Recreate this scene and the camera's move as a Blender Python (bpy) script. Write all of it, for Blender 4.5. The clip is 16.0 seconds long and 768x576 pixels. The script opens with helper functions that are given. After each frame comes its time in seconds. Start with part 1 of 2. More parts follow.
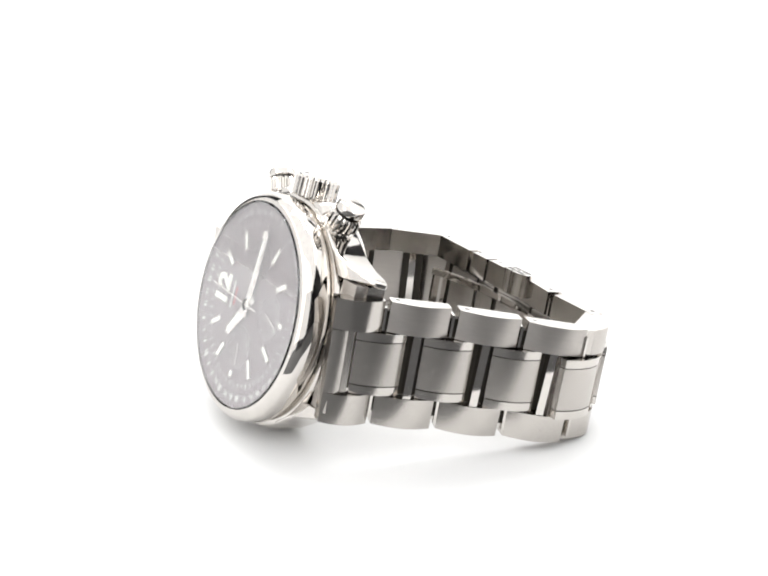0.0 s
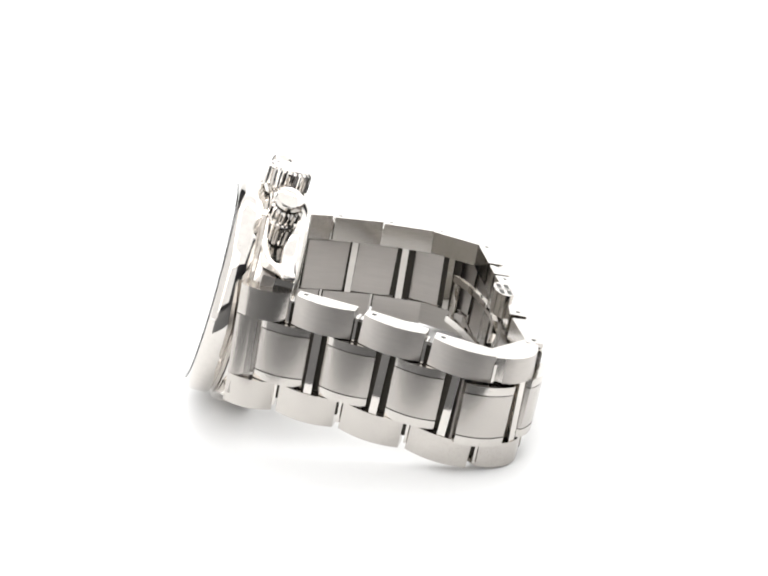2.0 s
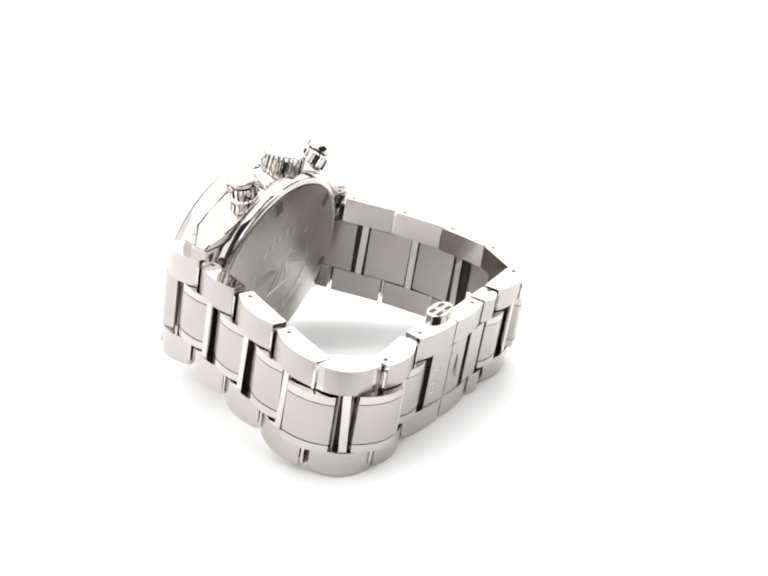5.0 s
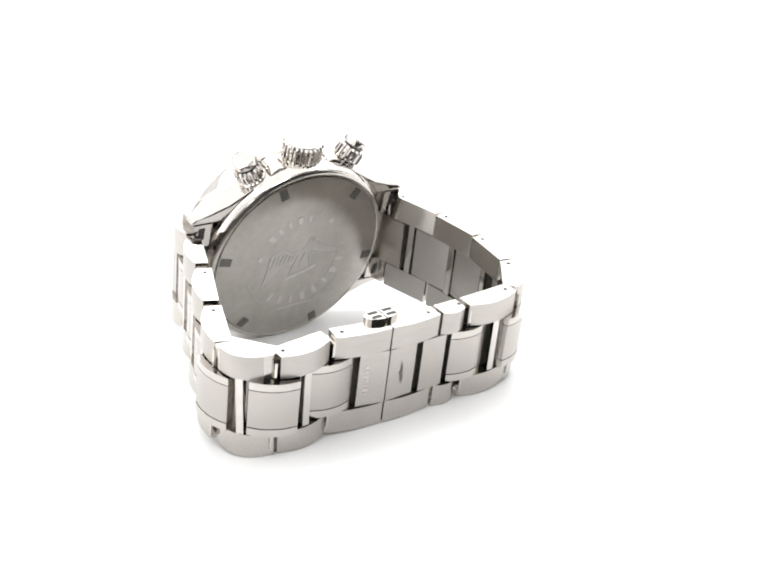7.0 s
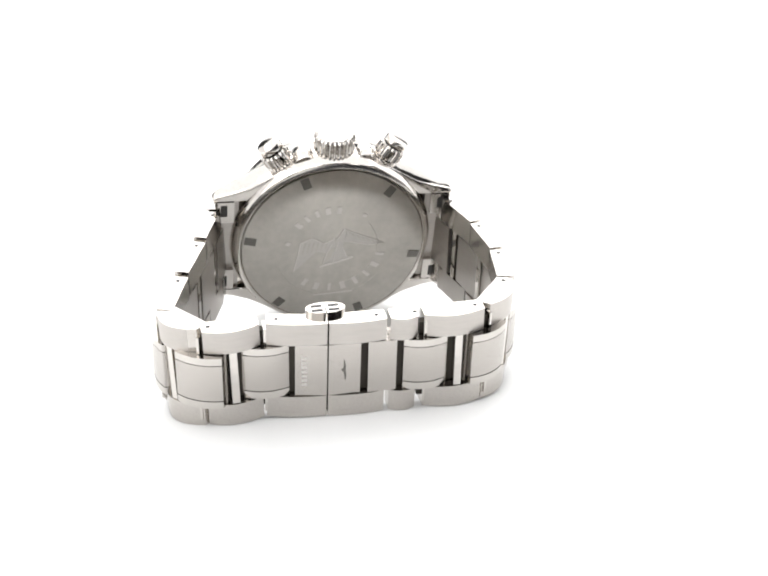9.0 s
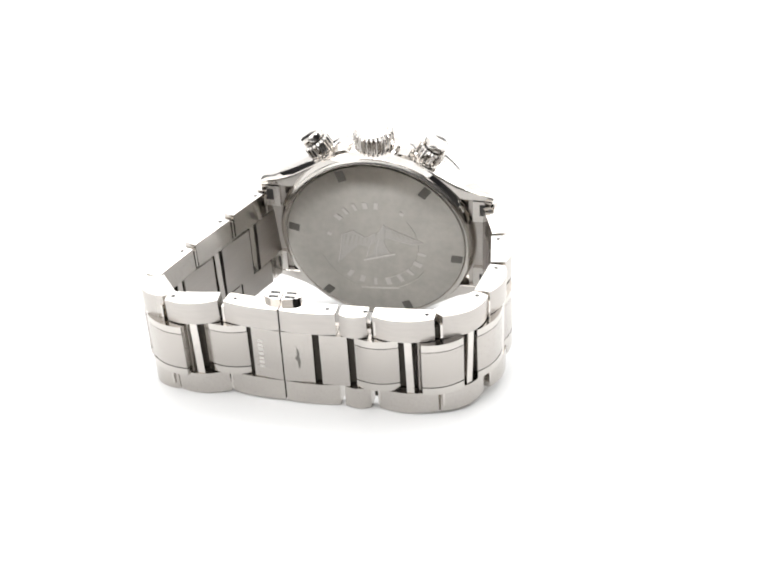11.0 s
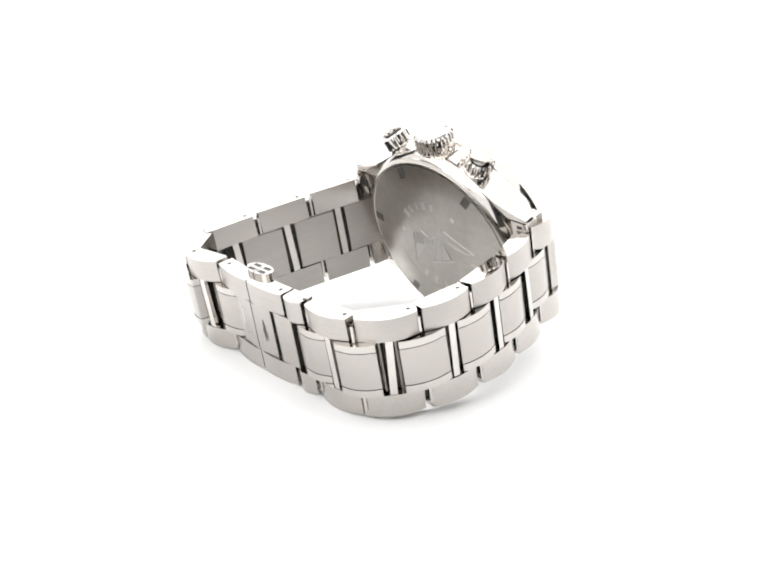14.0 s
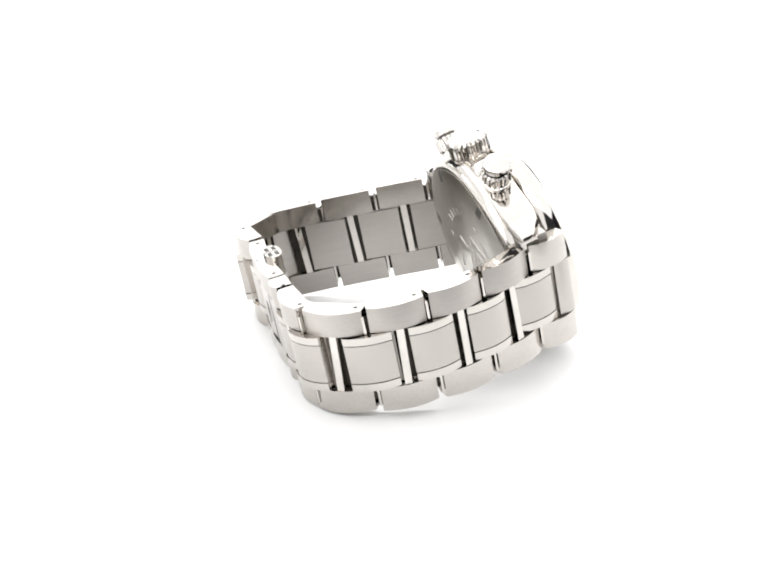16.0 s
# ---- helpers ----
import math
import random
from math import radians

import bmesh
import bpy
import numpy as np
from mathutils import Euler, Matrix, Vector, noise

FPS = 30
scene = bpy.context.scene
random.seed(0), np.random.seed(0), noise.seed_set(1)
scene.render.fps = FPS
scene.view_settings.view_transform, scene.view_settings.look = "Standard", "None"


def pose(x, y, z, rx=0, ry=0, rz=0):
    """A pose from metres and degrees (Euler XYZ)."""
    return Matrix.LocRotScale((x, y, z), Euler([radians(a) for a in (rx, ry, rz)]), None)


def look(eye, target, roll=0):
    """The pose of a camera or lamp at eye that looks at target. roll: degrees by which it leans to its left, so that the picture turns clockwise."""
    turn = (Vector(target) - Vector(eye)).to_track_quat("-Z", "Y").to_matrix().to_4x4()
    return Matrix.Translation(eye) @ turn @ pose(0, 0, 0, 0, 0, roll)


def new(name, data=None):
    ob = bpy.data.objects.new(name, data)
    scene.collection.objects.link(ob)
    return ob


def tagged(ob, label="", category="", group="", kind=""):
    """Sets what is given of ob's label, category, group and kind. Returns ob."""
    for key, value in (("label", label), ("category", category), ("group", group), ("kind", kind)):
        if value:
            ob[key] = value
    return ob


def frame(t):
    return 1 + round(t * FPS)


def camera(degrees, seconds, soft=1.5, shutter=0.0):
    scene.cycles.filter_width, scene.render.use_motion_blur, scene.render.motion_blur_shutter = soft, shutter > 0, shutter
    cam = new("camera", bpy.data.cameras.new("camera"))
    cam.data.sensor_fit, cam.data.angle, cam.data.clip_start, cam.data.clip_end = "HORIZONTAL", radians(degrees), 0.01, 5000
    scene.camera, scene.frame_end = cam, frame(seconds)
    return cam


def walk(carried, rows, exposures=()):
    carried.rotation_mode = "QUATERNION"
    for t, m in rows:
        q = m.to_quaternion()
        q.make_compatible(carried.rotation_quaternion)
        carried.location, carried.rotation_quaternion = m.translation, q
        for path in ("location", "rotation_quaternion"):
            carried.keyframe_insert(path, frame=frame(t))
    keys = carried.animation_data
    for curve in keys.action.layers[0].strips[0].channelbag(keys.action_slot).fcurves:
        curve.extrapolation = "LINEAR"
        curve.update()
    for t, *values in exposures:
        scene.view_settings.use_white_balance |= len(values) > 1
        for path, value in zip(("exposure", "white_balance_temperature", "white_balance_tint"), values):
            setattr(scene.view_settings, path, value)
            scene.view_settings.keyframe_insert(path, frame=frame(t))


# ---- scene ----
cam = camera(33.83, 16.0, soft=2.1)
EYE = Vector((0.0, -0.22, 0.0993))
PAN, TILT, ROLL = radians(-0.271), radians(20.72), -0.443
AIM = EYE + Vector((math.sin(PAN) * math.cos(TILT), math.cos(PAN) * math.cos(TILT), -math.sin(TILT)))
walk(cam, [(0.0, look(EYE, AIM, ROLL)), (16.0, look(EYE, AIM, ROLL))], [(0.0, -0.44), (4.0, -0.36), (16.0, -0.32)])


def turn_at(t):
    """Degrees by which the turntable has turned the watch at t seconds."""
    u = t - 8
    return math.degrees(-0.2091086 * u + 0.0003053649 * u ** 2 + 0.00000774879 * u ** 3)


# ---- light ----
world = bpy.data.worlds.new("studio")
scene.world = world
world.use_nodes = True
world.node_tree.nodes["Background"].inputs[0].default_value = (0.86, 0.93, 1.0, 1)
world.node_tree.nodes["Background"].inputs[1].default_value = 0.06


def softbox(name, eye, target, sx, sy, watts, tint=(1, 1, 1)):
    data = bpy.data.lights.new(name, "AREA")
    data.shape, data.size, data.size_y, data.energy, data.color = "RECTANGLE", sx, sy, watts, tint
    ob = new(name, data)
    ob.matrix_world = look(eye, target)
    return ob


softbox("softbox_top", (0.0, 0.0, 0.75), (0, 0.02, 0), 1.6, 1.7, 18.0)
softbox("softbox_front", (-0.26, -0.52, 0.40), (0, 0, 0.12), 0.9, 0.75, 3.6)
# added unseen lamp that brightens the sweep, so link tops reflect white
softbox("fill_backdrop", (0.0, 0.55, 1.2), (0, 1.25, 0.62), 1.2, 0.4, 38.0)
softbox("softbox_left", (-0.58, -0.12, 0.42), (0, -0.04, 0.36), 1.4, 0.9, 6.6)
softbox("softbox_right", (0.62, 0.28, 0.34), (0, 0, 0.06), 0.75, 0.75, 4.0)


# ---- materials ----
def material(name, color, rough=0.5, metal=0.0):
    m = bpy.data.materials.new(name)
    m.use_nodes = True
    b = m.node_tree.nodes["Principled BSDF"]
    b.inputs["Base Color"].default_value = (*color, 1)
    b.inputs["Roughness"].default_value = rough
    b.inputs["Metallic"].default_value = metal
    return m, m.node_tree, b


def steel(name, color, rough, stretch=(1, 1, 1), scale=900.0, bump=0.05, spread=0.08, stain=0.06):
    """Stainless steel: fine lines or specks in roughness and relief, faint wear in colour."""
    m, tree, b = material(name, color, rough, 1.0)
    n, l = tree.nodes, tree.links
    co = n.new("ShaderNodeTexCoord")
    mp = n.new("ShaderNodeMapping")
    mp.inputs["Scale"].default_value = stretch
    fine = n.new("ShaderNodeTexNoise")
    fine.inputs["Scale"].default_value = scale
    fine.inputs["Detail"].default_value = 4
    wide = n.new("ShaderNodeTexNoise")
    wide.inputs["Scale"].default_value = 160
    l.new(co.outputs["Object"], mp.inputs["Vector"])
    l.new(mp.outputs["Vector"], fine.inputs["Vector"])
    l.new(co.outputs["Object"], wide.inputs["Vector"])
    r = n.new("ShaderNodeMapRange")
    r.inputs["To Min"].default_value, r.inputs["To Max"].default_value = rough - spread, rough + spread
    l.new(fine.outputs["Fac"], r.inputs["Value"])
    l.new(r.outputs["Result"], b.inputs["Roughness"])
    mix = n.new("ShaderNodeMix")
    mix.data_type = "RGBA"
    mix.inputs["A"].default_value = (*[c * (1 - stain) for c in color], 1)
    mix.inputs["B"].default_value = (*[min(1, c * (1 + stain)) for c in color], 1)
    both = n.new("ShaderNodeMath")
    both.operation = "ADD"
    l.new(wide.outputs["Fac"], both.inputs[0])
    l.new(fine.outputs["Fac"], both.inputs[1])
    span = n.new("ShaderNodeMapRange")
    span.inputs["From Min"].default_value, span.inputs["From Max"].default_value = 0.65, 1.35
    l.new(both.outputs[0], span.inputs["Value"])
    l.new(span.outputs["Result"], mix.inputs["Factor"])
    l.new(mix.outputs["Result"], b.inputs["Base Color"])
    bp = n.new("ShaderNodeBump")
    bp.inputs["Strength"].default_value, bp.inputs["Distance"].default_value = bump, 0.0001
    l.new(fine.outputs["Fac"], bp.inputs["Height"])
    l.new(bp.outputs["Normal"], b.inputs["Normal"])
    return m


POLISHED = steel("polished_steel", (0.625, 0.596, 0.562), 0.045, spread=0.02, bump=0.01)
BRUSHED = steel("brushed_steel", (0.509, 0.482, 0.451), 0.15, stretch=(1, 0.06, 1), scale=2200, bump=0.05, spread=0.06, stain=0.08)
EDGE = steel("buffed_steel", (0.554, 0.527, 0.495), 0.13, spread=0.04, bump=0.02)
SATIN = steel("satin_steel", (0.474, 0.448, 0.420), 0.26, stretch=(0.06, 1, 1), scale=2600, bump=0.02, spread=0.03, stain=0.04)
BACK = steel("caseback_steel", (0.454, 0.434, 0.399), 0.3, scale=700, bump=0.012, spread=0.03, stain=0.1)
RIM = steel("turned_rim_steel", (0.524, 0.499, 0.463), 0.17, scale=900, bump=0.01, spread=0.03)
for turned_steel in (BACK, RIM):
    tangent = turned_steel.node_tree.nodes.new("ShaderNodeTangent")
    tangent.direction_type, tangent.axis = "RADIAL", "Y"
    turned_steel.node_tree.links.new(tangent.outputs[0], turned_steel.node_tree.nodes["Principled BSDF"].inputs["Tangent"])
    turned_steel.node_tree.nodes["Principled BSDF"].inputs["Anisotropic"].default_value = 0.85
# lighter than the caseback: light caught by the relief is put into the colour
ENGRAVED = steel("engraved_highlight_steel", (0.575, 0.553, 0.527), 0.42, scale=1400, bump=0.1)
# dark tone painted in for shade in the notches, reused on the clasp emblem
NOTCH = steel("notch_shade_steel", (0.161, 0.153, 0.142), 0.4)
EMBLEM = steel("emblem_steel", (0.503, 0.485, 0.459), 0.42, scale=1400, bump=0.1)
# rougher brushing, with shade inside the loop toned into the colour
INNER = steel("inner_shaded_steel", (0.484, 0.457, 0.430), 0.36, stretch=(0.06, 1, 1), scale=2200, bump=0.04, spread=0.05)
# near-black colour puts the shade into gaps and seams between links
GAP_SHADE = steel("gap_shade_steel", (0.050, 0.045, 0.039), 0.5)
# near-black painted in for shade in holes, slots and narrow openings
DARK = material("dark_recess_shade", (0.03, 0.028, 0.026), 0.5)[0]
# dial tone lifted and warmed: glare off the crystal is in the colour
DIAL = material("dial_lacquer", (0.125, 0.098, 0.102), 0.35)[0]
SUBDIAL = material("subdial_lacquer", (0.15, 0.125, 0.128), 0.45)[0]
PRINT = material("white_print", (0.5, 0.495, 0.48), 0.5)[0]
RED = material("red_print", (0.5, 0.03, 0.04), 0.5)[0]
LUME = material("pale_lume", (0.78, 0.79, 0.72), 0.6)[0]
GLASS = material("sapphire", (1, 1, 1), 0.0)[0]
gb = GLASS.node_tree.nodes["Principled BSDF"]
gb.inputs["Transmission Weight"].default_value, gb.inputs["IOR"].default_value = 1.0, 1.77
WALL = material("grey_wall", (0.16, 0.16, 0.165), 0.8)[0]
TABLE = material("dark_table", (0.06, 0.06, 0.062), 0.6)[0]
SWEEP = material("white_sweep", (0.74, 0.74, 0.737), 0.6)[0]


# ---- building helpers ----
def part(name, bm, mat, parent, label="", at=None, smooth=35):
    """Links a bmesh, in millimetres, as one mesh under its thing or part."""
    bmesh.ops.recalc_face_normals(bm, faces=bm.faces)
    me = bpy.data.meshes.new(name)
    bmesh.ops.scale(bm, vec=(0.001,) * 3, verts=bm.verts)
    bm.to_mesh(me)
    bm.free()
    if smooth:
        me.shade_smooth()
        me.set_sharp_from_angle(angle=radians(smooth))
    me.materials.append(mat)
    ob = new(name, me)
    ob.parent = parent
    if at is not None:
        ob.matrix_basis = at
    return tagged(ob, label) if label else ob


def again(name, ob, parent, at, label=""):
    """One more object on the mesh of ob."""
    o = new(name, ob.data)
    o.parent, o.matrix_basis = parent, at
    return tagged(o, label) if label else o


def mm(x, y, z, rx=0, ry=0, rz=0):
    return pose(x / 1000, y / 1000, z / 1000, rx, ry, rz)


def bevelled(bm, width, segments=2, angle=30, edges=None):
    if edges is None:
        edges = [e for e in bm.edges if len(e.link_faces) == 2 and e.calc_face_angle(0) > radians(angle)]
    bmesh.ops.bevel(bm, geom=edges, offset=width, segments=segments, profile=0.6, affect="EDGES", clamp_overlap=True)


def prism(bm, outline, z0, z1):
    """A closed outline in x, y drawn out from z0 to z1."""
    low = [bm.verts.new((x, y, z0)) for x, y in outline]
    top = [bm.verts.new((x, y, z1)) for x, y in outline]
    n = len(outline)
    bm.faces.new(low[::-1])
    bm.faces.new(top)
    for i in range(n):
        bm.faces.new((low[i], low[(i + 1) % n], top[(i + 1) % n], top[i]))


def slab(bm, x0, x1, y0, y1, z0, z1):
    prism(bm, [(x0, y0), (x1, y0), (x1, y1), (x0, y1)], z0, z1)


def turned(bm, profile, steps=96, m=None):
    """A body turned round y from (radius, y) points; closed where the radius is 0."""
    rings = []
    for r, y in profile:
        if r < 1e-6:
            rings.append([bm.verts.new((0, y, 0))])
        else:
            rings.append([bm.verts.new((r * math.cos(2 * math.pi * i / steps), y, r * math.sin(2 * math.pi * i / steps))) for i in range(steps)])
    for p, q in zip(rings, rings[1:]):
        for i in range(steps):
            j = (i + 1) % steps
            if len(p) == 1 and len(q) > 1:
                bm.faces.new((p[0], q[i], q[j]))
            elif len(q) == 1 and len(p) > 1:
                bm.faces.new((p[i], q[0], p[j]))
            elif len(p) > 1:
                bm.faces.new((p[i], q[i], q[j], p[j]))
    if m is not None:
        bmesh.ops.transform(bm, matrix=m, verts=[v for ring in rings for v in ring])


# ---- the table, the white sweep and the turntable ----
def studio():
    bm = bmesh.new()
    line = [[bm.verts.new((x * 1000, y * 1000, -22.0)) for x in (-1.9, 1.9)] for y in (-1.7, 2.1)]
    bm.faces.new((line[0][0], line[0][1], line[1][1], line[1][0]))
    ob = part("ground", bm, TABLE, None)
    tagged(ob, "dark studio floor around the white sweep", "floor", kind="structure")
    for name, x0, x1, y0, y1, z0, z1 in (("wall_west", -2.0, -1.9, -1.8, 2.2, -0.022, 2.4), ("wall_east", 1.9, 2.0, -1.8, 2.2, -0.022, 2.4),
                                         ("wall_south", -1.9, 1.9, -1.8, -1.7, -0.022, 2.4), ("wall_north", -1.9, 1.9, 2.1, 2.2, -0.022, 2.4),
                                         ("ceiling", -2.0, 2.0, -1.8, 2.2, 2.4, 2.5)):
        bm = bmesh.new()
        slab(bm, x0 * 1000, x1 * 1000, y0 * 1000, y1 * 1000, z0 * 1000, z1 * 1000)
        tagged(part(name, bm, WALL, None), "plain dark grey studio " + name.split("_")[0], name.split("_")[0], kind="structure")
    bm = bmesh.new()
    rows = [(-0.0722, -0.0006), (0.2, -0.0006), (0.75, -0.0006)]
    rows += [(0.75 + 0.5 * math.sin(a), 0.4994 - 0.5 * math.cos(a)) for a in [radians(k * 9) for k in range(1, 11)]]
    rows += [(1.25, 1.6)]
    line = []
    for y, z in rows:
        # front left corner drawn out, unseen, as an added reflector for the steel
        line.append([bm.verts.new((x * 1000, (y - (0.3 if x < -0.3 and y < 0 else 0)) * 1000, z * 1000)) for x in (-0.7, -0.085, 0.0, 0.7)])
    for p, q in zip(line, line[1:]):
        for i in range(3):
            bm.faces.new((p[i], p[i + 1], q[i + 1], q[i]))
    ob = part("backdrop", bm, SWEEP, None)
    tagged(ob, "seamless white studio sweep behind the turntable", "backdrop", kind="structure")
    disc = new("turntable")
    tagged(disc, "round matt white turntable carrying the watch", "turntable")
    bm = bmesh.new()
    turned(bm, [(0, -0.75), (69, -0.7), (62, -0.25), (55, -0.05), (48, 0), (0, 0)], 160, Matrix.Rotation(radians(90), 4, "X"))
    part("platter", bm, SWEEP, disc)
    bm = bmesh.new()
    turned(bm, [(0, -22), (50, -22), (50, -0.7), (0, -0.7)], 64, Matrix.Rotation(radians(90), 4, "X"))
    part("foot", bm, TABLE, disc)
    return disc


disc = studio()

# ---- the watch ----
watch = new("wristwatch")
tagged(watch, "stainless steel chronograph wristwatch lying on its side on white", "wristwatch")

# both spaces: x towards twelve o'clock, y out of the dial, z towards the crown; the case leans a little more than the bracelet
def space(origin, across, out, up):
    m = Matrix((Vector(across), Vector(out), Vector(up))).transposed().to_4x4()
    m.translation = Vector(origin) / 1000
    return m


MIDDLE = Vector((-14.85, 15.78, 17.54))
BRACELET = space(MIDDLE, (0.915208, 0.402955, 0.00466), (-0.396216, 0.89767, 0.19288), (0.073539, -0.178371, 0.981211))
LEAN = Vector((-0.383132, 0.866483, 0.320028))
CASE = space(MIDDLE - 0.5 * LEAN + Vector((0, 0, 0.3)), (0.910466, 0.412678, -0.027342), LEAN, (0.15576, -0.280899, 0.947014))

MID, NARROW, WIDE, CORE = 0.0, 9.6, 10.3, 5.2   # bracelet's middle, half widths at clasp and case, half width of the middle row
# hinges along the outside of the bracelet, from the six o'clock end round to the twelve o'clock end
HINGES = [(-24.4, 0.6), (-28.1, -9.8), (-32.3, -20.5), (-36.0, -31.3), (-29.2, -40.4), (-18.4, -39.8),
          (-7.9, -41.3), (2.3, -41.2), (8.3, -41.2), (20.2, -41.0), (27.5, -31.5), (29.1, -20.4), (27.7, -9.4), (24.2, 1.4)]
MIDS = [0.2, 0.1, -0.3, -0.8, -0.1, 0.2, 0.1, 0.0, 0.0, 0.2, -0.5, -0.9, -1.0, -0.8]
THICK = 3.0


def half(n):
    """Half width of the bracelet, which tapers to the clasp."""
    return NARROW + (WIDE - NARROW) * max(0, min(1, (n + 38) / 30))


def depth_of(i, last):
    """Thickness of the link or hinge piece i, thinner next to the case."""
    return (2.5, 2.8, THICK)[min(2, i, last - i)]


def arc_outline(length, bulge, thick, steps=8, rise=0.0):
    """Side view of a link: flat inside, domed outside, around the middle of its length."""
    out = [(-length / 2, -thick), (length / 2, -thick)]
    for i in range(steps + 1):
        u = 1 - 2 * i / steps
        out.append((u * length / 2, rise + bulge * (1 - u * u) - bulge * 0.15))
    return out


def link_frame(p, q):
    """Pose in the bracelet's space with x from p to q, y outwards and z along the bracelet's width."""
    p, q = Vector((*p, 0)), Vector((*q, 0))
    x = (q - p).normalized()
    z = Vector((0, 0, 1))
    y = z.cross(x)
    if y.dot((p + q) / 2 - Vector((-3, -18, 0))) < 0:
        y = -y
        z = x.cross(y)
    m = Matrix((x, y, z)).transposed().to_4x4()
    m.translation = (p + q) / 2
    return m, (q - p).length


def to_m(m):
    m = m.copy()
    m.translation *= 0.001
    return m


def bracelet():
    count = len(HINGES)
    for i in range(count - 1):
        p, q = HINGES[i], HINGES[i + 1]
        m, length = link_frame(p, q)
        sign = 1 if m.col[2].z > 0 else -1
        h0, h1 = half(p[1]), half(q[1])
        clasp = i in (5, 6)
        short = i == 7
        gap = 0.15 if clasp else 0.62
        root = new("link")
        root.parent, root.matrix_basis = watch, BRACELET @ to_m(m) @ mm(0, 0, sign * (MIDS[i] + MIDS[i + 1]) / 2, 0, -sign * math.degrees((MIDS[i + 1] - MIDS[i]) / length), 0)
        deep = depth_of(i, count - 2)
        bulge = 0.45 if clasp else {3: 2.4, 7: 0.8, 9: 1.7}.get(i, 1.25)
        outline = arc_outline(length - 2 * gap, bulge, deep)
        for side in (1, -1):
            bm = bmesh.new()
            h = (h0 + h1) / 2
            prism(bm, outline, side * (CORE + 0.12), side * h)
            bevelled(bm, 0.28, 2, 40)
            for f in bm.faces:
                f.normal_update()
                if abs(f.normal.z) > 0.8 and abs(f.calc_center_median().z) > CORE + 2:
                    f.material_index = 1
                # faces turned inwards take the shade-toned copy of the brushed steel
                elif f.normal.y < -0.8:
                    f.material_index = 2
            ob = part("side_link", bm, BRUSHED, root)
            ob.data.materials.append(POLISHED)
            ob.data.materials.append(INNER)
            for u in ((-0.33,) if i <= 5 else (0.33,)):
                if side * sign > 0:
                    # flat dark disc, painted as the shade of a pin hole
                    bm = bmesh.new()
                    bmesh.ops.create_circle(bm, cap_ends=True, segments=12, radius=0.42)
                    part("pin_hole_shade", bm, DARK, ob, at=mm(u * length, -THICK * 0.5, side * (h + 0.01), 0 if side > 0 else 180))
        bm = bmesh.new()
        if clasp or short:
            # added dark plate: its colour is the shade in the clasp's gaps
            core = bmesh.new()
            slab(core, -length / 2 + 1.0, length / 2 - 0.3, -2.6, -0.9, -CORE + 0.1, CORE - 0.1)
            part("gap_shade_core", core, GAP_SHADE, root)
        shift = 0.7 if i == 8 else 0.0
        if i == 5:
            slab(bm, -length / 2 + 5.0, length / 2 - 0.12, -THICK, 0.05, -CORE, CORE)
        elif i == 6:
            slab(bm, -length / 2 + 0.12, -length / 2 + 5.7, -THICK, 0.05, -CORE, CORE)
        elif short:
            slab(bm, -length / 2 - 3.2, -length / 2 + 1.8, -THICK, 0.2, -CORE, CORE)
        else:
            slab(bm, shift - 0.65, shift + 0.65, -deep + 0.05, bulge * 0.85 - 0.2, -CORE - 0.1, CORE + 0.1)
        bevelled(bm, 0.15, 1, 40)
        if not (clasp or short):
            # added dark plate beside the bar, coloured as the gap's shade
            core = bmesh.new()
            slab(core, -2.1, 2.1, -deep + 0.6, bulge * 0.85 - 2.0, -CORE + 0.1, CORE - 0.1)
            part("gap_shade_core", core, GAP_SHADE, root)
        part("clasp_plate" if clasp else "link_bar", bm, SATIN if clasp or short else POLISHED, root)
    for i in range(count):
        if i in (6, 7):
            continue
        b = Vector((*HINGES[i], 0))
        a = Vector((*HINGES[i - 1], 0)) if i else Vector((-22.6, 9.0, 0))
        c = Vector((*HINGES[i + 1], 0)) if i < count - 1 else Vector((23.2, 9.6, 0))
        d = ((b - a).normalized() + (c - b).normalized()).normalized()
        m, _ = link_frame((b - d)[:2], (b + d)[:2])
        sign = 1 if m.col[2].z > 0 else -1
        root = new("center_link")
        root.parent, root.matrix_basis = watch, BRACELET @ to_m(m) @ mm({4: -0.5, 8: 0.9, 9: 0.5}.get(i, 0), 0.1, sign * MIDS[i])
        size = {4: 8.3, 5: 8.0, 8: 7.7, 9: 7.6, 10: 8.6}.get(i, 8.2)
        deep = depth_of(i, count - 1)
        for side in (1, -1):
            bm = bmesh.new()
            prism(bm, arc_outline(size, 0.95, 1.6, rise=0.1), side * 3.75, side * (CORE - 0.05))
            bevelled(bm, 0.2, 2, 40)
            part("polished_edge", bm, EDGE, root)
        for side in (1, -1):
            bm = bmesh.new()
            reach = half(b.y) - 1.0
            # dark block fills the seam, its colour in place of shade
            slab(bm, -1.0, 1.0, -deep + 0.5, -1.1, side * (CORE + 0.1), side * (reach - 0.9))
            part("seam_shade_block", bm, GAP_SHADE, root)
            bm = bmesh.new()
            slab(bm, -0.22, 0.22, -deep + 0.2, -0.1, side * (CORE + 0.1), side * (reach - 0.1))
            part("hinge_rib", bm, POLISHED, root)
        bm = bmesh.new()
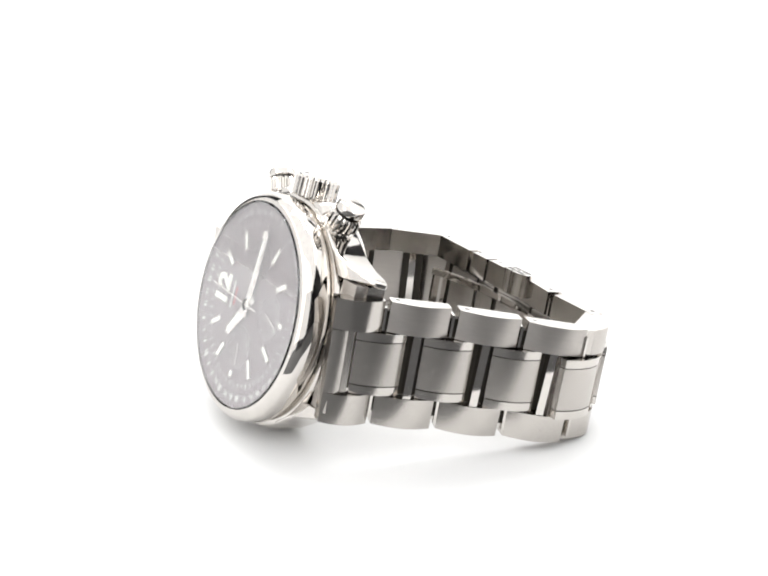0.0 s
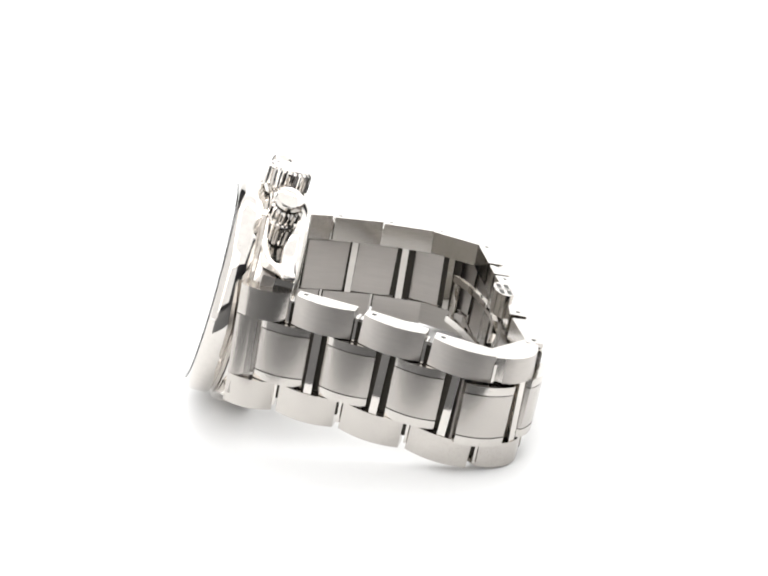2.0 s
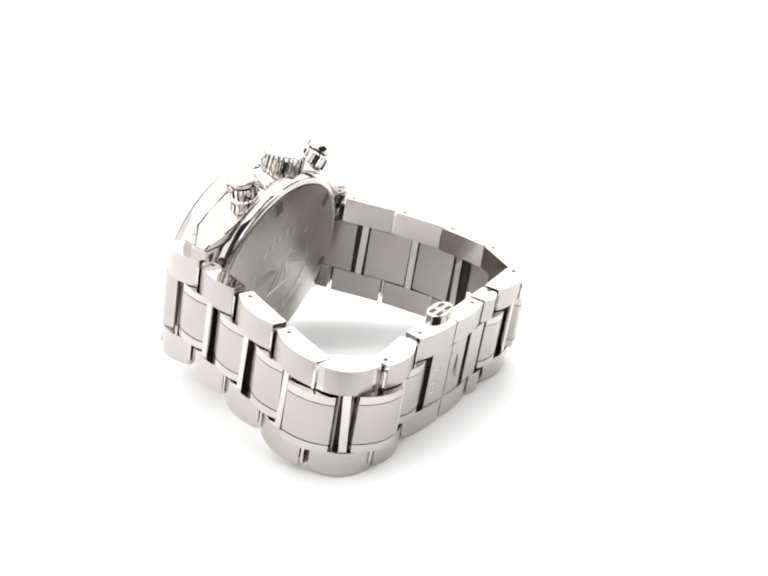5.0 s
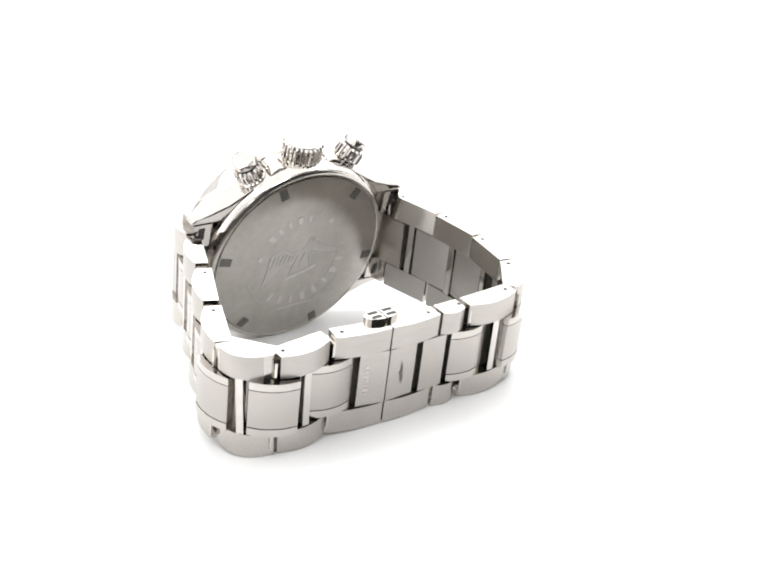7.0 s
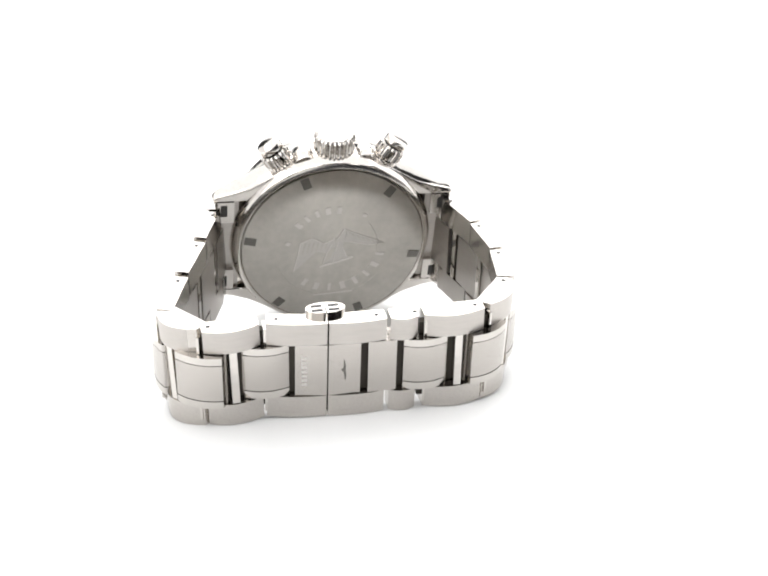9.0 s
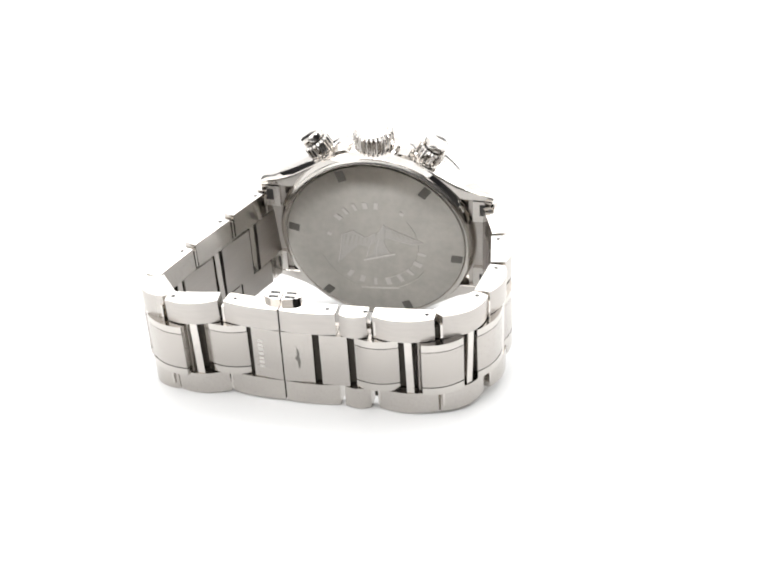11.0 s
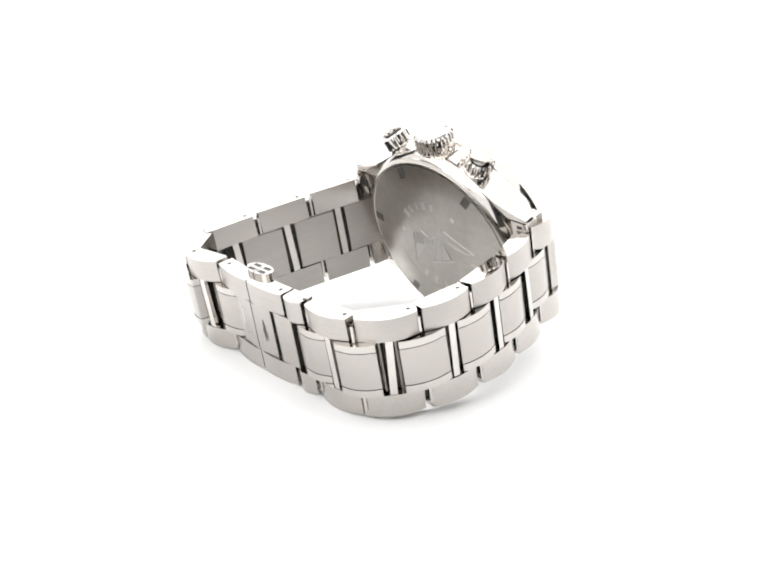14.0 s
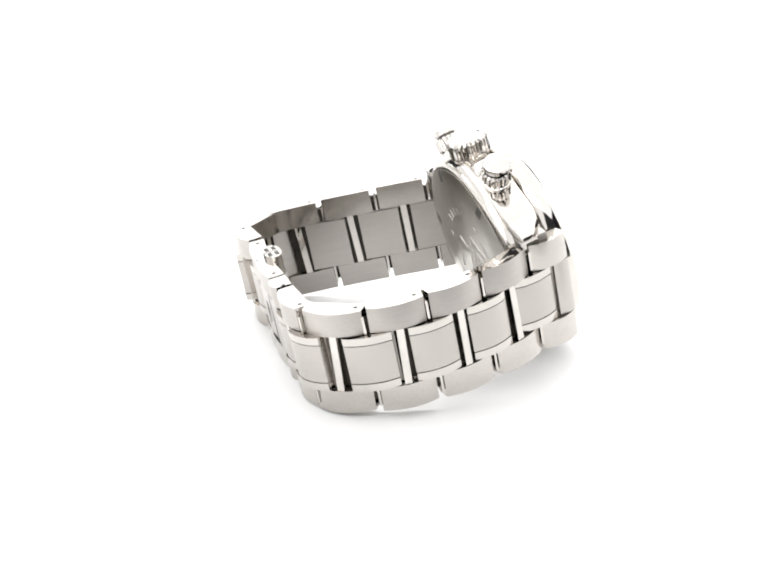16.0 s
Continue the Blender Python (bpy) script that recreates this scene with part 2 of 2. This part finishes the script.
        slab(bm, -size / 2 - 0.2, size / 2 + 0.2, -deep, -1.64, -CORE + 0.05, CORE - 0.05)
        bevelled(bm, 0.15, 1, 40)
        part("link_back", bm, INNER, root)
        bm = bmesh.new()
        prism(bm, arc_outline(size, 0.95, 1.6, rise=0.06), -3.58, 3.58)
        bevelled(bm, 0.14, 1, 40)
        part("brushed_panel", bm, SATIN, root)


def end_links():
    """The first solid links, which fill the gap between lugs and case."""
    for i, s in ((0, -1), (len(HINGES) - 1, 1)):
        x, y = HINGES[i]
        m, length = link_frame((x - s * 1.8, y + 8.2), (x, y))
        sign = 1 if m.col[2].z > 0 else -1
        root = new("end_link")
        root.parent, root.matrix_basis = watch, BRACELET @ to_m(m) @ mm(0, 0, sign * MIDS[i])
        for side in (1, -1):
            bm = bmesh.new()
            prism(bm, arc_outline(length - 0.4, 1.3, 2.4), side * (CORE + 0.1), side * 10.3)
            bevelled(bm, 0.28, 2, 40)
            part("side_link", bm, BRUSHED, root)
        bm = bmesh.new()
        prism(bm, [(x - 2.4, y) for x, y in arc_outline(length - 5.2, 0.5, 2.2)], -CORE, CORE)
        slab(bm, length / 2 - 5.6, length / 2 - 4.6, -2.0, 0.3, -CORE, CORE)
        bevelled(bm, 0.2, 1, 40)
        part("middle_block", bm, SATIN, root)


def case():
    bm = bmesh.new()
    turned(bm, [(18.0, 1.0), (19.4, 1.4), (20.0, 2.2), (20.3, 3.6), (20.3, 7.2), (19.9, 8.1), (19.0, 8.4), (16.0, 8.4)], 128)
    part("case_body", bm, POLISHED, watch, "polished steel case band", CASE)
    bm = bmesh.new()
    turned(bm, [(0, 0), (12.6, 0), (13.6, 0.02), (14.5, 0.07), (15.4, 0.16), (16.4, 0.28), (18.2, 0.52), (18.3, 1.8), (0, 1.8)], 128)
    back = part("caseback", bm, BACK, watch, "round steel screw-down caseback with engraving", CASE)
    bm = bmesh.new()
    turned(bm, [(18.3, 1.4), (18.35, 0.75), (18.5, 0.62), (18.9, 0.66), (19.4, 1.05), (19.4, 2.0)], 128)
    part("caseback_rim", bm, RIM, back, "turned steel rim")
    for k in range(6):
        a = radians(51.5 + 60 * k)
        bm = bmesh.new()
        # uncut slab whose dark colour stands for the shade in the notch
        slab(bm, -1.15, 1.15, -0.06, 0.5, -0.85, 0.85)
        part("tool_notch", bm, NOTCH, back, at=mm(16.8 * math.cos(a), 0.28, 16.8 * math.sin(a), 0, -math.degrees(a), 0) @ mm(0, 0, 0, 0, 0, 7.5))
    bm = bmesh.new()
    turned(bm, [(18.6, 8.3), (18.7, 8.8), (19.3, 9.0), (19.5, 9.3), (19.5, 11.9), (19.3, 12.3), (18.5, 13.0), (18.3, 13.15), (17.7, 13.2), (17.6, 11.8), (16.5, 11.8)], 128)
    part("bezel", bm, POLISHED, watch, "polished round steel bezel", CASE)
    bm = bmesh.new()
    turned(bm, [(0, 12.7), (17.55, 12.7), (17.55, 13.2), (17.35, 13.4), (0, 13.42)], 128)
    glass = part("crystal", bm, GLASS, watch, "clear sapphire crystal", CASE)
    glass.visible_shadow = False
    for sx in (1, -1):
        for sz in (1, -1):
            bm = bmesh.new()
            plan = [(9.5, 17.9), (12.8, 15.9), (16.4, 13.8), (19.8, 12.6), (22.6, 12.0), (23.6, 11.6), (23.8, 10.7), (19.0, 10.7), (14.0, 10.7)]
            rows = [[], []]
            for x, z in plan:
                u = max(0.0, (x - 15) / 9)
                rows[0].append(bm.verts.new((sx * x, 2.3, sz * z)))
                rows[1].append(bm.verts.new((sx * x, 8.2 - 3.9 * u * u, sz * z)))
            bm.faces.new(rows[0])
            bm.faces.new(rows[1][::-1])
            for k in range(len(plan)):
                n = (k + 1) % len(plan)
                bm.faces.new((rows[0][k], rows[0][n], rows[1][n], rows[1][k]))
            bmesh.ops.recalc_face_normals(bm, faces=bm.faces)
            bevelled(bm, 0.5, 3, 40)
            lug = part("lug", bm, POLISHED, watch, at=CASE)
            bm = bmesh.new()
            slab(bm, sx * 19.6, sx * 23.2, 2.3, 5.4, sz * 5.8, sz * 10.6)
            bevelled(bm, 0.3, 2, 30)
            part("lug_foot", bm, EDGE, lug)
            bm = bmesh.new()
            # slot isn't cut: a dark slab paints its shade on the foot
            slab(bm, sx * 20.9, sx * 22.2, 2.27, 2.6, sz * 7.3, sz * 9.9)
            part("bar_slot_shade", bm, DARK, lug)
        bm = bmesh.new()
        slab(bm, sx * 18.6, sx * 22.8, 3.4, 7.4, -10.5, 10.5)
        bevelled(bm, 0.3, 2, 30)
        part("end_piece", bm, INNER, watch, "brushed steel piece joining bracelet and case", CASE)
    return back


def engraving(back):
    """Raised emblem and worn lettering, as plain shapes, on the caseback."""
    def bar(cx, cz, length, width, deg, name="engraved_mark"):
        bm = bmesh.new()
        feather = name == "feather_line"
        slab(bm, -length / 2, length / 2, -0.12 if feather else -0.09, 0.05, -width / 2, width / 2)
        part(name, bm, BACK if feather else ENGRAVED, back, at=mm(cx, 0, cz, 0, deg, 0))
    for k in range(8):
        a = radians(-124 + k * 16.2)
        bar(9.7 * math.cos(a), 9.7 * math.sin(a), 1.8, 0.85 + 0.25 * math.sin(2.4 * k), -math.degrees(a))
    for k in range(5):
        a = radians(86 + k * 13.5)
        bar(9.4 * math.cos(a), 9.4 * math.sin(a), 1.6, 0.8 + 0.2 * math.sin(1.9 * k), -math.degrees(a))
    bar(0.6, -11.3, 8.0, 0.35, -4)
    bar(-9.2, 1.7, 0.9, 0.8, 30)
    bar(5.8, 7.9, 0.9, 0.8, 30)

    # thin rings round the emblem
    for r, w, a0, a1 in ((8.9, 0.14, 285, 400), (11.7, 0.16, 200, 330)):
        bm = bmesh.new()
        steps = 72
        rows = []
        for k in range(steps + 1):
            a = radians(a0 + (a1 - a0) * k / steps)
            rows.append([bm.verts.new((q * math.cos(a), h, q * math.sin(a))) for q, h in ((r - w, 0.02), (r - w * 0.4, -0.07), (r + w * 0.4, -0.07), (r + w, 0.02))])
        for p, q in zip(rows, rows[1:]):
            for k in range(3):
                bm.faces.new((p[k], p[k + 1], q[k + 1], q[k]))
        part("engraved_ring", bm, BACK, back)

    # winged emblem with raised outlines
    def shape(points, name):
        bm = bmesh.new()
        low = [bm.verts.new((x, 0.05, z)) for x, z in points]
        top = [bm.verts.new((x * 0.95, -0.03, z * 0.95)) for x, z in points]
        bm.faces.new(low)
        bm.faces.new(top[::-1])
        for i in range(len(points)):
            j = (i + 1) % len(points)
            bm.faces.new((low[i], low[j], top[j], top[i]))
        part(name, bm, EMBLEM, back)

    def stroke(points, width, name):
        """A raised line with a rounded ridge along points."""
        bm = bmesh.new()
        rows = []
        for i, (x, z) in enumerate(points):
            p, q = points[max(0, i - 1)], points[min(len(points) - 1, i + 1)]
            d = Vector((q[0] - p[0], q[1] - p[1])).normalized() * width / 2
            rows.append([bm.verts.new((x - d.y * u, y, z + d.x * u)) for u, y in ((1, 0.05), (0.7, -0.13), (-0.7, -0.13), (-1, 0.05))])
        for p, q in zip(rows, rows[1:]):
            for i in range(3):
                bm.faces.new((p[i], p[i + 1], q[i + 1], q[i]))
        bm.faces.new(rows[0])
        bm.faces.new(rows[-1][::-1])
        part(name, bm, ENGRAVED, back)
    shape([(0.2, 2.6), (-1.9, 1.3), (-4.3, 2.8), (-6.7, 1.6), (-7.1, -1.7), (-7.8, -5.3), (-5.4, -2.6), (-3.6, -0.6), (-1.5, -1.0), (0.4, 0.6)], "emblem_wing")
    shape([(2.6, 4.2), (5.0, 3.2), (7.7, 2.1), (10.1, 1.1), (7.6, 0.6), (5.4, 0.9), (3.0, 1.6), (2.0, 1.6)], "emblem_wing")
    shape([(0.5, 2.4), (2.1, 5.2), (2.8, 4.4), (2.2, 1.6), (1.8, 0.2), (2.7, -1.9), (3.6, -2.6), (-2.0, -4.2), (-1.6, -3.2), (-0.6, -2.6), (0.4, 0.4)], "emblem_body")
    stroke([(-7.8, -5.3), (-7.1, -1.7), (-6.7, 1.6), (-4.3, 2.8), (-1.9, 1.3), (0.2, 2.6)], 0.31, "emblem_outline")
    stroke([(2.6, 4.4), (5.0, 3.2), (7.7, 2.1), (10.1, 1.1), (7.6, 0.6), (3.0, 1.7)], 0.26, "emblem_outline")
    stroke([(-2.5, -4.4), (0.8, -3.4), (4.1, -2.3)], 0.46, "emblem_outline")
    stroke([(-0.4, 1.2), (-1.3, -1.2), (-1.9, -3.6)], 0.25, "emblem_outline")
    stroke([(1.0, 1.6), (0.4, -0.8), (0.2, -3.2)], 0.25, "emblem_outline")
    stroke([(1.8, 0.6), (2.3, -0.8), (2.9, -2.2)], 0.25, "emblem_outline")
    stroke([(0.8, 2.6), (2.0, 5.0), (2.7, 3.8)], 0.31, "emblem_outline")
    for k in range(6):
        bar(-6.0 + k * 0.9, 0.4 + 0.1 * k, 0.3, 2.9 - 0.25 * k, 12, "feather_line")
    for k in range(5):
        bar(8.0 - k * 1.0, 1.5 + 0.35 * k, 0.25, 0.9 + 0.1 * k, -28, "feather_line")


def knurled(bm, r, h, teeth, depth, y0=0.0):
    """A fluted drum round y, from y0, with chamfered rims."""
    steps = teeth * 4
    rings = []
    for y, d in ((y0, 0.35), (y0 + 0.3, 0.0), (y0 + h - 0.4, 0.0), (y0 + h, 0.45)):
        rings.append([])
        for i in range(steps):
            f = depth if i % 4 in (0, 1) else 0.0
            rr = r - max(d, f)
            t = 2 * math.pi * i / steps
            rings[-1].append(bm.verts.new((rr * math.cos(t), y, rr * math.sin(t))))
    for p, q in zip(rings, rings[1:]):
        for i in range(steps):
            j = (i + 1) % steps
            bm.faces.new((p[i], q[i], q[j], p[j]))
    bm.faces.new(rings[0])
    bm.faces.new(rings[-1][::-1])


def radial(deg, r, y):
    """Pose in the case's space on its flank, with y pointing away from the middle."""
    return CASE @ mm(0, y, 0) @ Matrix.Rotation(radians(-deg), 4, "Y") @ mm(r, 0, 0, 0, 0, -90)


def crown_and_pushers():
    y = 5.6
    bm = bmesh.new()
    knurled(bm, 3.95, 3.6, 26, 0.32)
    crown = part("crown", bm, POLISHED, watch, "fluted steel winding crown", radial(90.5, 19.9, y), smooth=20)
    bm = bmesh.new()
    turned(bm, [(3.45, 3.5), (3.3, 3.75), (3.0, 3.8), (2.7, 3.7), (2.4, 3.4), (0, 3.35)], 48)
    part("crown_cap", bm, POLISHED, crown)
    bm = bmesh.new()
    turned(bm, [(2.6, -0.8), (2.6, 0.1), (0, 0.1)], 32)
    part("crown_tube", bm, DARK, crown)
    for deg in (121.2, 60.4):
        bm = bmesh.new()
        turned(bm, [(2.8, -1.6), (2.7, 0.2), (2.2, 0.45), (2.2, 0.9), (0, 0.9)], 40)
        base = part("pusher", bm, POLISHED, watch, "screw-down chronograph pusher", radial(deg, 20.3, y))
        bm = bmesh.new()
        knurled(bm, 2.8, 2.7, 17, 0.34, 0.5)
        part("locking_collar", bm, POLISHED, base, smooth=20)
        bm = bmesh.new()
        turned(bm, [(1.8, 3.1), (1.8, 3.5), (2.25, 3.55), (2.4, 3.75), (2.4, 4.5), (2.25, 4.85), (1.8, 5.05), (0, 5.1)], 40)
        part("push_cap", bm, POLISHED, base)
        bm = bmesh.new()
        turned(bm, [(1.85, 3.0), (1.85, 3.5), (0, 3.5)], 24)
        part("stem", bm, DARK, base)
    # shoulders that guard crown and pushers
    for lo, hi, reach, y0, y1 in ((66, 79, 21.6, 2.8, 8.0), (102, 115, 21.6, 2.8, 8.0)):
        bm = bmesh.new()
        n, k2 = 14, 8
        grid = []
        for k in range(n + 1):
            a = radians(lo + (hi - lo) * k / n)
            swell = math.sin(math.pi * k / n) ** 0.6
            row = []
            for j in range(k2 + 1):
                c = math.pi * j / k2
                r = 19.6 + (reach - 19.6) * swell * math.sin(c) ** 0.5
                row.append(bm.verts.new((r * math.cos(a), (y0 + y1) / 2 - (y1 - y0) / 2 * math.cos(c), r * math.sin(a))))
            grid.append(row)
        for p, q in zip(grid, grid[1:]):
            for j in range(k2):
                bm.faces.new((p[j], q[j], q[j + 1], p[j + 1]))
        part("crown_guard", bm, POLISHED, watch, at=CASE)


def dial_and_time():
    """Dial, printed scale, applied markers, small dials and the set of time pointers."""
    bm = bmesh.new()
    turned(bm, [(0, 11.4), (17.4, 11.4), (17.4, 12.45), (14.8, 11.95), (0, 11.95)], 96)
    dial = part("dial", bm, DIAL, watch, "dark dial with silver markers and printed scale", CASE)
    top = 11.95

    def plate(name, x0, x1, z0, z1, h0, h1, mat, at, under=dial):
        bm = bmesh.new()
        slab(bm, x0, x1, h0, h1, z0, z1)
        return part(name, bm, mat, under, at=at)

    def spun(deg):
        return Matrix.Rotation(radians(-deg), 4, "Y")
    for k in range(1, 12):
        r0, r1 = (9.6, 12.9)
        if k in (3, 6, 9):
            r0, r1 = 11.6, 12.9
        plate("hour_marker", r0, r1, -0.5, 0.5, top - 0.02, top + 0.35, POLISHED, spun(30 * k))
        plate("lume_strip", r0 + 0.2, r1 - 0.2, -0.28, 0.28, top + 0.3, top + 0.39, LUME, spun(30 * k))
    # numeral twelve
    for text, z in (("1", -1.5), ("2", 1.5)):
        cu = bpy.data.curves.new("numeral", "FONT")
        cu.body, cu.size, cu.extrude, cu.align_x, cu.align_y = text, 0.0060, 0.00012, "CENTER", "CENTER"
        ob = new("numeral", cu)
        ob.parent = dial
        ob.matrix_basis = mm(9.9, top + 0.14, z) @ Matrix(((0, 1, 0, 0), (0, 0, 1, 0), (1, 0, 0, 0), (0, 0, 0, 1)))
        cu.materials.append(LUME)
        cu.offset = 0.0002
    for k in range(60):
        plate("minute_mark", 13.4, 14.2, -0.09, 0.09, top, top + 0.03, PRINT, spun(6 * k))
    rnd = random.Random(3)
    for k in range(44):
        deg = k * 360 / 44 + rnd.uniform(-1, 1)
        m = spun(deg) @ mm(15.9, 12.18, 0, 0, 0, 11)
        plate("scale_mark", -0.55 * rnd.uniform(0.5, 1), 0.6 * rnd.uniform(0.5, 1), -0.15, 0.08 + rnd.uniform(0, 0.25), -0.02, 0.03, PRINT, m)
        plate("scale_mark", -0.5, 0.5 * rnd.uniform(-0.4, 1), 0.5 + rnd.uniform(0, 0.2), 0.8, -0.02, 0.03, PRINT, m)
    for deg, hand in ((180, 200), (-90, -100), (90, 90)):
        at = spun(deg) @ mm(7.6, 0, 0)
        bm = bmesh.new()
        turned(bm, [(0, top + 0.01), (3.5, top + 0.01), (3.6, top + 0.06), (3.75, top + 0.06), (3.75, top)], 64)
        sub = part("small_dial", bm, SUBDIAL, dial, at=at)
        for k in range(12):
            plate("tick", 2.8, 3.3, -0.07, 0.07, top + 0.01, top + 0.05, PRINT, at @ spun(30 * k))
        plate("small_pointer", -0.8, 3.0, -0.16, 0.16, top + 0.15, top + 0.25, POLISHED, at @ spun(hand - deg))
    plate("printed_line", 6.2, 6.7, -2.4, 2.4, top, top + 0.02, PRINT, mm(0, 0, 0))
    plate("printed_line", 5.2, 5.5, -1.6, 1.6, top, top + 0.02, RED, mm(0, 0, 0))

    def pointer(name, deg, reach, w0, w1, h):
        bm = bmesh.new()
        pts = [(-2.2, -w1), (reach * 0.2, -w0), (reach * 0.9, -w1), (reach, 0), (reach * 0.9, w1), (reach * 0.2, w0), (-2.2, w1)]
        low = [bm.verts.new((x, h, z)) for x, z in pts]
        up = [bm.verts.new((x, h + 0.18, z * 0.5)) for x, z in pts]
        bm.faces.new(low)
        bm.faces.new(up[::-1])
        for i in range(len(pts)):
            j = (i + 1) % len(pts)
            bm.faces.new((low[i], low[j], up[j], up[i]))
        p = part(name, bm, POLISHED, dial, at=spun(deg), smooth=0)
        bm = bmesh.new()
        slab(bm, reach * 0.35, reach * 0.88, h + 0.15, h + 0.21, -w1 * 0.6, w1 * 0.6)
        part("lume_strip", bm, LUME, p)
    pointer("hour_pointer", -52, 8.4, 1.15, 0.9, top + 0.30)
    pointer("minute_pointer", 95, 13.4, 1.0, 0.7, top + 0.50)
    plate("second_pointer", -4.0, 13.0, -0.13, 0.13, top + 0.72, top + 0.8, POLISHED, spun(2))
    bm = bmesh.new()
    turned(bm, [(1.0, top), (1.0, top + 0.8), (0.6, top + 0.95), (0, top + 0.95)], 24)
    part("center_post", bm, POLISHED, dial)


def clasp_details():
    """Double push button and the folded blades inside the bracelet."""
    root = new("clasp_button")
    root.parent, root.matrix_basis = watch, BRACELET @ mm(-7.8, -37.6, 2.4)
    for s in (1, -1):
        bm = bmesh.new()
        pts = [(s * 0.12, -1.7)] + [(s * (0.12 + 3.3 * math.sin(radians(a))), -1.7 * math.cos(radians(a))) for a in range(15, 166, 15)] + [(s * 0.12, 1.7)]
        prism(bm, pts, 4.0, 8.2)
        bevelled(bm, 0.35, 2, 50)
        part("button_half", bm, POLISHED, root)
        for y in (-0.8, 0.55):
            # dark slab on the button's top, coloured as a shaded slot
            bm = bmesh.new()
            slab(bm, s * 0.5, s * 2.4, y - 0.35, y + 0.45, 8.10, 8.22)
            part("button_slot_shade", bm, DARK, root)
    root = new("folding_blade")
    root.parent, root.matrix_basis = watch, BRACELET @ mm(0, 0, MID)
    for z0, z1 in ((3.5, 4.8), (-4.8, -3.5)):
        bm = bmesh.new()
        n = 20
        lo, hi = [], []
        for k in range(n + 1):
            x = -19.5 + 32.5 * k / n
            y = -38.0 + 3.6 * ((x + 3.5) / 16) ** 2
            lo.append((x, y))
            hi.append((x, y + 0.9))
        prism(bm, lo + hi[::-1], z0, z1)
        part("blade_rail", bm, POLISHED, root)
    for x, y in ((-18.9, -34.6), (12.4, -34.4)):
        bm = bmesh.new()
        slab(bm, x - 0.7, x + 0.7, y - 0.2, y + 0.7, -3.5, 3.5)
        part("blade_bridge", bm, POLISHED, root)
    # thin emblem on the clasp plate
    bm = bmesh.new()
    prism(bm, [(-2.3, 0), (-0.9, 0.3), (0, 0.15), (0.9, 0.3), (2.3, 0), (0.6, -0.1), (0, -0.5), (-0.6, -0.1)], 0, 0.08)
    part("clasp_emblem", bm, NOTCH, watch, at=BRACELET @ mm(-5.0, -41.4, MID) @ Matrix(((0, 1, 0, 0), (0, -0.118, -1, 0), (1, 0, 0, 0), (0, 0, 0, 1))))

    # worn marking engraved beside the emblem
    for k in range(7):
        bm = bmesh.new()
        slab(bm, -0.45, 0.45, -0.02, 0.06, -0.3, 0.22 + 0.1 * math.sin(2.1 * k))
        part("engraved_mark", bm, ENGRAVED, watch, at=BRACELET @ mm(-11.9, -40.8, MID - 2.7 + 0.9 * k, 0, 0, -8.1))


bracelet()
end_links()
engraving(case())
crown_and_pushers()
dial_and_time()
clasp_details()


def motions():
    walk(disc, [(t * 0.5, pose(0, 0, 0, 0, 0, turn_at(t * 0.5))) for t in range(33)])
    walk(watch, [(t * 0.5, pose(0, 0, 0, 0, 0, turn_at(t * 0.5))) for t in range(33)])


motions()
